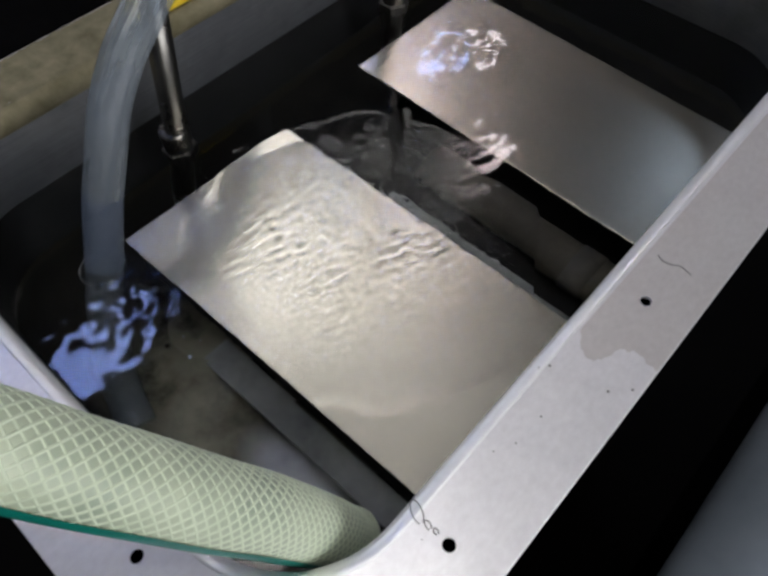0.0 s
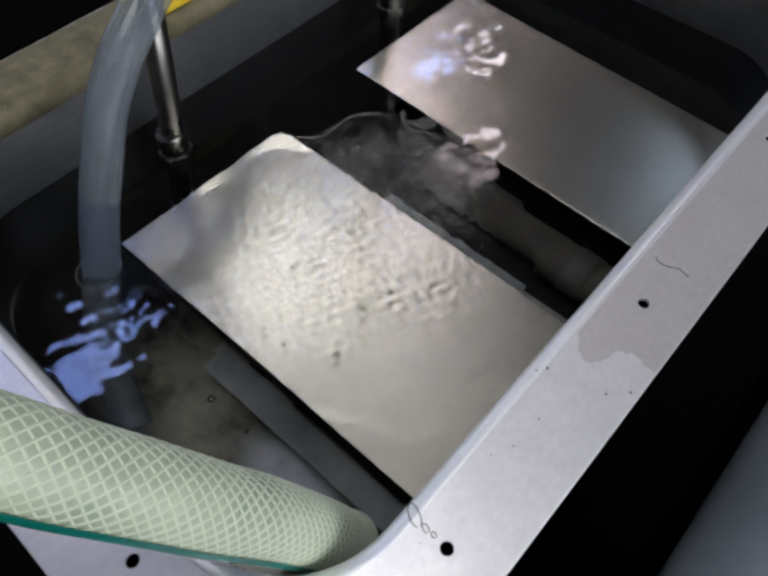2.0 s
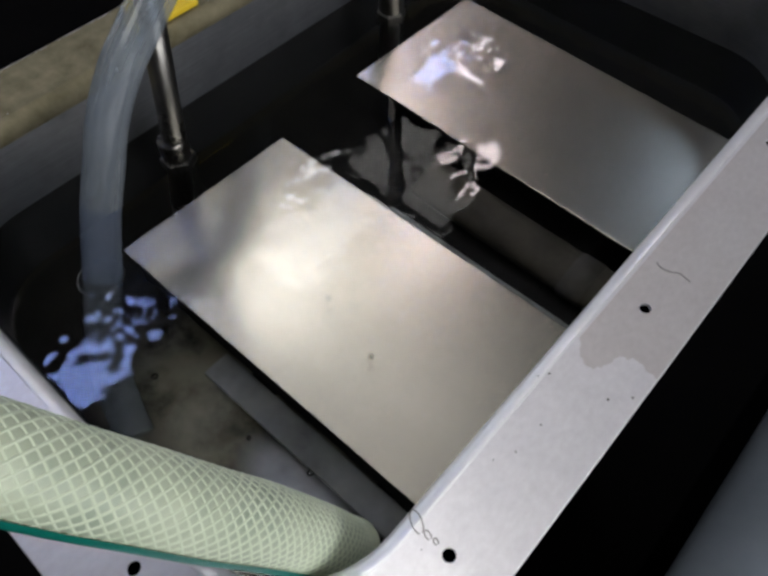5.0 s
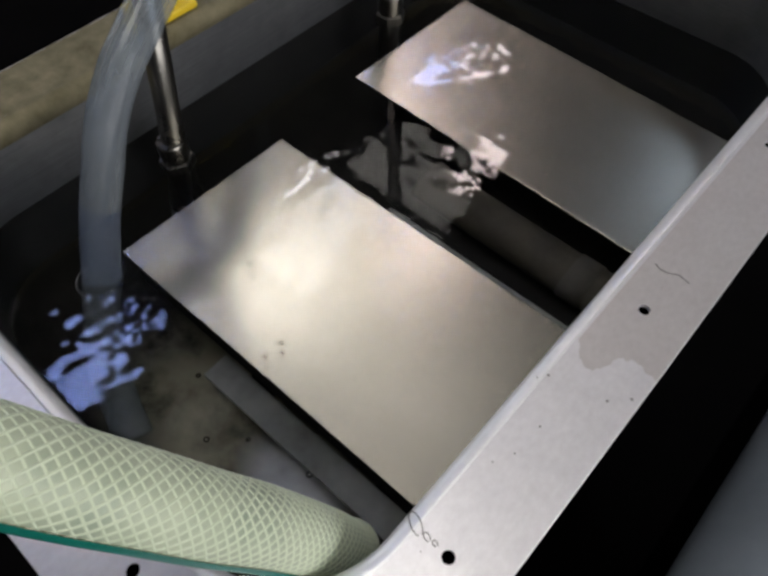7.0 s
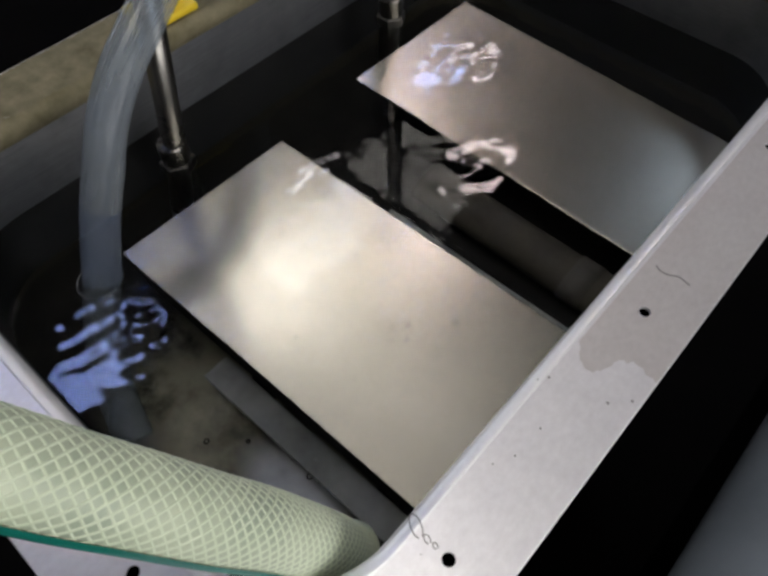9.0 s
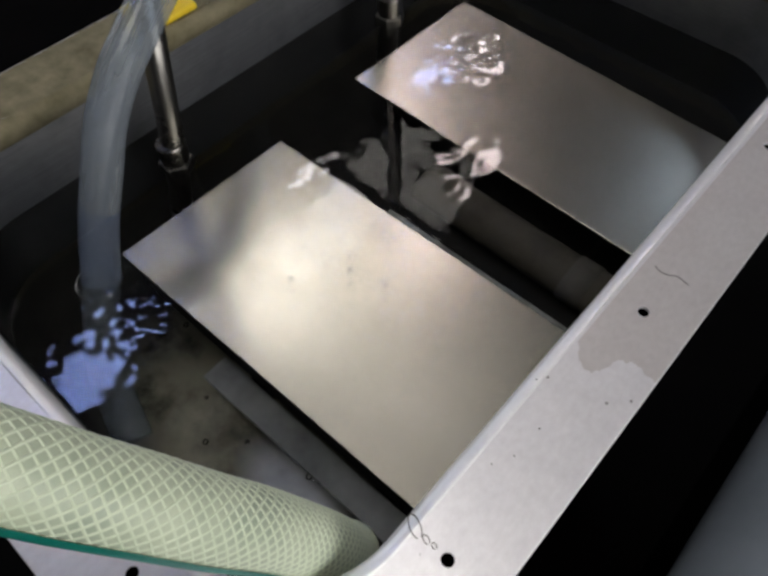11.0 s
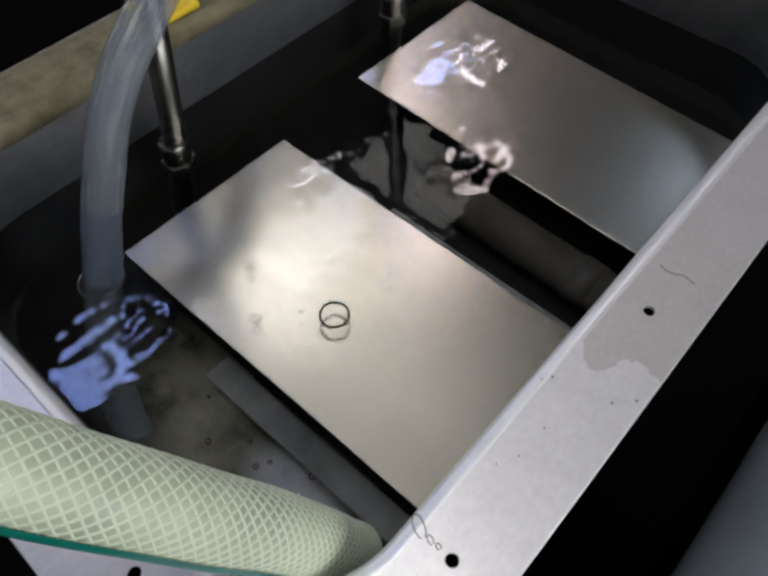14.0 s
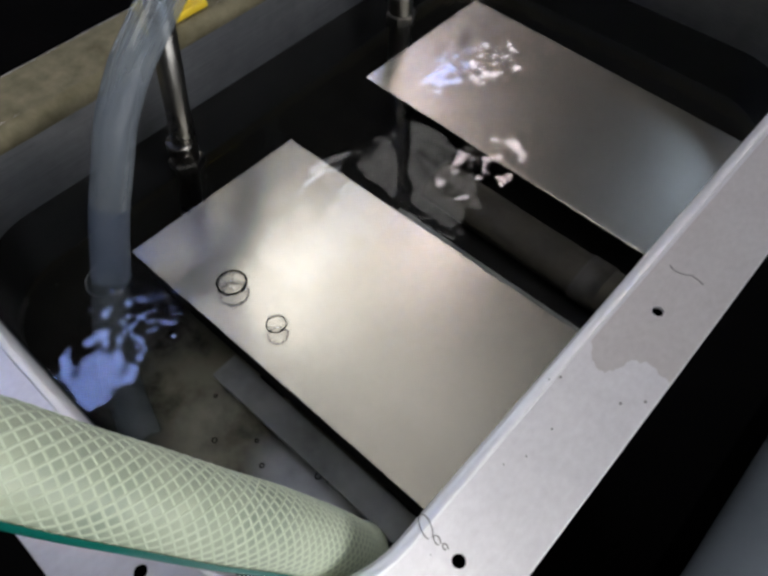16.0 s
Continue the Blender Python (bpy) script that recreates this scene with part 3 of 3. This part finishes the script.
def ripple_disc(centre, r, trains, material, z, n=150, rings=70, power=1.5, patchy=0.0, ragged=0.0):
    bm = bmesh.new()
    rows = []
    for i in range(1, rings + 1):
        q = i / rings
        rr = r * q
        env = (1 - q ** 2) ** power
        row = []
        for k in range(n):
            w = 2 * math.pi * k / n
            wander = 1 + ragged * noise.noise((2.2 * math.cos(w), 2.2 * math.sin(w), 8.1))
            x, y = rr * wander * math.cos(w), rr * wander * math.sin(w)
            some = 1 - patchy + patchy * min(1.0, max(0.0, 0.5 + 1.3 * noise.noise((x * 32, y * 32, 3.3))))
            row.append(bm.verts.new((x, y, some * env * sum(h * math.sin(kx * x + ky * y + ph) for kx, ky, ph, h in trains))))
        rows.append(row)
    mid = bm.verts.new((0, 0, sum(h * math.sin(ph) for _, _, ph, h in trains)))
    for k in range(n):
        bm.faces.new((mid, rows[0][k], rows[0][(k + 1) % n]))
    for a, b in zip(rows, rows[1:]):
        for k in range(n):
            bm.faces.new((a[k], b[k], b[(k + 1) % n], a[(k + 1) % n]))
    ob = part("water_ripple", bm, material, smooth=True)
    ob.location = (centre[0], centre[1], z)
    ob.visible_shadow = False
    return tagged(ob, "rippling patch of the clear water surface", "water", group="water ripples")


water()
rng = random.Random(7)
RIPPLES = [
    ripple_disc(*DISCS[0], waves(rng, 9, 0.014, 0.034) + waves(rng, 10, 0.0065, 0.015), RIPPLE, WATER_Z, power=0.5),
    ripple_disc(*DISCS[1], waves(rng, 8, 0.018, 0.040) + waves(rng, 10, 0.007, 0.012), RIPPLE, WATER_Z),
    ripple_disc(*DISCS[2], waves(rng, 9, 0.015, 0.036) + waves(rng, 10, 0.007, 0.014), RIPPLE, WATER_Z),
    ripple_disc(*DISCS[3], waves(rng, 6, 0.024, 0.022) + waves(rng, 8, 0.007, 0.012), RIPPLE, WATER_Z),
    ripple_disc(*DISCS[4], waves(rng, 8, 0.016, 0.012), RIPPLE, WATER_Z),
]


FINE_AT = (-0.125, 0.163)
FINE_RIPPLE = ripple_disc(FINE_AT, 0.102, waves(rng, 26, 0.0058, 0.42), FINE, WATER_Z + 0.0012, 420, 140, 0.8, 0.6, 0.22)


# ---- bubbles ----
def bubble(r):
    base = thing("bubble", "clear thin bubble floating on the water", "bubble", group="bubbles")
    bm = bmesh.new()
    rows = []
    for i in range(7):
        a = radians(90 * i / 6)
        rows.append([bm.verts.new((r * math.cos(a) * math.cos(w), r * math.cos(a) * math.sin(w), 0.42 * r * math.sin(a))) for w in [2 * math.pi * k / 28 for k in range(28)]] if i < 6 else [])
    top = bm.verts.new((0, 0, 0.42 * r))
    for p, q in zip(rows, rows[1:]):
        for k in range(28):
            if q:
                bm.faces.new((p[k], p[(k + 1) % 28], q[(k + 1) % 28], q[k]))
            else:
                bm.faces.new((p[k], p[(k + 1) % 28], top))
    part("film", bm, BUBBLE, base, smooth=True)
    line = [Vector((r * math.cos(2 * math.pi * k / 40), r * math.sin(2 * math.pi * k / 40), 0.0002)) for k in range(41)]
    bm = bmesh.new()
    th = max(0.00035, 0.10 * r)
    loops = [[bm.verts.new((p.x * (1 + th / r * math.cos(w)), p.y * (1 + th / r * math.cos(w)), p.z + th * math.sin(w))) for w in [2 * math.pi * j / 8 for j in range(8)]] for p in line[:40]]
    for k in range(40):
        a, b = loops[k], loops[(k + 1) % 40]
        for j in range(8):
            bm.faces.new((a[j], b[j], b[(j + 1) % 8], a[(j + 1) % 8]))
    ring = part("meniscus", bm, BUBBLE_RIM, base, smooth=True)
    ring.visible_shadow = False
    return base


TRACKS = [
    (0.0078, [(12.8, -0.2253, 0.126), (13.0, -0.2048, 0.127), (13.2, -0.1881, 0.1335), (13.4, -0.1695, 0.1349), (13.6, -0.1469, 0.1338), (13.8, -0.1258, 0.1313), (14.05, -0.1040, 0.123)], True),
    (0.0052, [(15.0, -0.1997, 0.084), (15.2, -0.174, 0.0826), (15.4, -0.155, 0.0873), (15.6, -0.1437, 0.0924), (15.8, -0.1338, 0.0953), (16.0, -0.1269, 0.0966)], False),
    (0.0042, [(15.1, -0.205, 0.100), (15.2, -0.1964, 0.1067), (15.4, -0.1747, 0.1225), (15.6, -0.1652, 0.1319), (15.7, -0.155, 0.137)], True),
    (0.0080, [(15.4, -0.1759, 0.0649), (15.6, -0.1715, 0.0797), (15.8, -0.1699, 0.0924), (16.0, -0.1646, 0.0981)], False),
    (0.0026, [(13.2, -0.1868, 0.0765), (13.4, -0.1785, 0.0797), (13.6, -0.1629, 0.0874), (13.8, -0.1484, 0.0932), (14.1, -0.1330, 0.0945)], True),
]
for k in range(46):
    t0 = 0.1 + 14.6 * k / 46 + rng.uniform(-0.4, 0.4)
    x0, y0 = rng.uniform(-0.19, -0.10), rng.uniform(0.080, 0.165) if k % 7 else rng.uniform(0.035, 0.06)
    vx, vy = rng.uniform(0.02, 0.05), rng.uniform(0.0, 0.02)
    TRACKS.append((rng.uniform(0.0006, 0.0016), [(t0 + q, x0 + vx * q, y0 + vy * q) for q in (0.0, 0.5, 1.0, 1.5)], True))
BUBBLES = [(bubble(r), track, bursts) for r, track, bursts in TRACKS]


# ---- marks on the flange ----
def flange_marks(base):
    def stroke(points, r=0.00028, name="pen_mark"):
        part(name, sweep(bmesh.new(), smooth_path([(x, y, 0.0001) for x, y in points], 6), r, 6), INK, base, "thin dark squiggle on the steel")

    stroke([(0.0121, 0.2217), (0.0140, 0.2206), (0.0165, 0.2203), (0.0198, 0.2212), (0.0225, 0.2229), (0.0258, 0.2225), (0.0287, 0.2219)])
    for cx, cy, a, b, turn in ((0.0052, 0.0590, 0.0046, 0.0020, -28), (0.0112, 0.0582, 0.0018, 0.0010, -20), (0.0148, 0.0584, 0.0012, 0.0008, -20)):
        c, q = math.cos(radians(turn)), math.sin(radians(turn))
        stroke([(cx + a * math.cos(w) * c - b * math.sin(w) * q, cy + a * math.cos(w) * q + b * math.sin(w) * c) for w in [0.35 + 5.6 * k / 14 for k in range(15)]], 0.00022)
    edge = [(0.0074, 0.1660), (0.0082, 0.1625), (0.0120, 0.1572), (0.0150, 0.1550), (0.0185, 0.1548), (0.0212, 0.1578), (0.0233, 0.1630), (0.0244, 0.1672), (0.0270, 0.1690), (0.0306, 0.1698), (0.0359, 0.1697), (0.0399, 0.1688), (FLANGE + 0.0010, 0.1700)]
    fine = [(p.x + 0.0012 * noise.noise((p.x * 420, p.y * 420, 1)) + 0.0004 * noise.noise((p.x * 1500, p.y * 1500, 2)), p.y + 0.0020 * noise.noise((p.x * 420, p.y * 420, 5)) + 0.0006 * noise.noise((p.x * 1500, p.y * 1500, 6))) for p in smooth_path([(x, y, 0) for x, y in edge], 6)]
    bm = bmesh.new()
    loops = [fine + [(FLANGE + 0.0010, 0.44), (0.0084, 0.44)]]
    for hx, hy in HOLES[1:3]:
        loops.append([(hx + 0.0028 * math.cos(2 * math.pi * k / 28), hy + 0.0028 * math.sin(2 * math.pi * k / 28)) for k in range(28)])
    edges = []
    for lp in loops:
        vs = [bm.verts.new((x, y, 0.00008)) for x, y in lp]
        edges += [bm.edges.new((vs[k], vs[(k + 1) % len(vs)])) for k in range(len(vs))]
    bmesh.ops.triangle_fill(bm, edges=edges, use_beauty=True, use_dissolve=False, normal=(0, 0, 1))
    bm.normal_update()
    for f in bm.faces:
        if f.normal.z < 0:
            f.normal_flip()
    part("water_stain", bm, FILM, base, "greyer stained area with a scalloped edge")
    dots = random.Random(3)
    places = [(0.0073, 0.1412), (0.0315, 0.1474), (0.0385, 0.1547), (0.0175, 0.1203)] + [(dots.uniform(0.004, 0.038), dots.uniform(0.02, 0.16)) for _ in range(5)]
    for k, (x, y) in enumerate(places):
        r = 0.0006 if k < 3 else dots.uniform(0.0002, 0.00045)
        part("speck", lathe(bmesh.new(), [(r, 0.00003), (r * 0.8, 0.0002), (r * 0.3, 0.0003)], 8, (x, y)), INK, base)


flange_marks(TANK)


def scale_deposit(base):
    """Beige lime and dirt on the far long side of the flange, ragged along its edges."""
    bm = bmesh.new()
    rows = []
    for k in range(121):
        y = -0.02 + 0.47 * k / 120
        xa = X0 - 0.0062 - 0.0008 * noise.noise((1.0, y * 120, 0)) - 0.0006 * noise.noise((1.0, y * 600, 0))
        xb = X0 - FLANGE - 0.0008 + 0.0005 * noise.noise((4.0, y * 140, 0))
        rows.append([bm.verts.new((xa + (xb - xa) * j / 4, y, 0.0001)) for j in range(5)])
    for p, q in zip(rows, rows[1:]):
        for j in range(4):
            bm.faces.new((p[j], q[j], q[j + 1], p[j + 1]))
    bm.normal_update()
    for f in bm.faces:
        if f.normal.z < 0:
            f.normal_flip()
    part("scale_deposit", bm, SCALE, base, "beige lime scale and dirt on the flange")


scale_deposit(TANK)


# ---- what moves ----
def motions():
    spin = (74, -62, 80, -38, 55)
    for ob, ((cx, cy), r), rate in zip(RIPPLES, DISCS, spin):
        walk(ob, [(0.5 * k, pose(cx, cy, WATER_Z, 0, 0, rate * 0.5 * k)) for k in range(33)])
    # The fine ripples of the first seconds settle at about 2.9 s.
    rows = [(0.25 * k, pose(*FINE_AT, WATER_Z + 0.0012, 0, 0, 9 * k)) for k in range(12)]
    walk(FINE_RIPPLE, rows + [(3.0, pose(*FINE_AT, FLOOR_Z - 0.008, 0, 0, 105)), (16.0, pose(*FINE_AT, FLOOR_Z - 0.008, 0, 0, 110))])
    # Bubbles rise from the tube's mouth, drift over the water and burst.
    for ob, track, bursts in BUBBLES:
        (ta, xa, ya), (tb, xb, yb) = track[0], track[-1]
        deep = FLOOR_Z + 0.006
        rows = [(0.0, pose(-0.185, 0.11, deep)), (ta - 0.25, pose(-0.185, 0.11, deep)), (ta - 0.1, pose(xa - 0.004, ya, WATER_Z - 0.012))] if ta > 0.3 else []
        rows += [(t, pose(x, y, WATER_Z + 0.0009)) for t, x, y in track]
        if ta <= 0.3:
            rows = [(0.0, pose(xa, ya, WATER_Z + 0.0009))] + [q for q in rows if q[0] > 0.02]
        if bursts:
            rows += [(tb + 0.1, pose(xb, yb, deep)), (16.0, pose(xb, yb, deep))]
        walk(ob, rows)


motions()
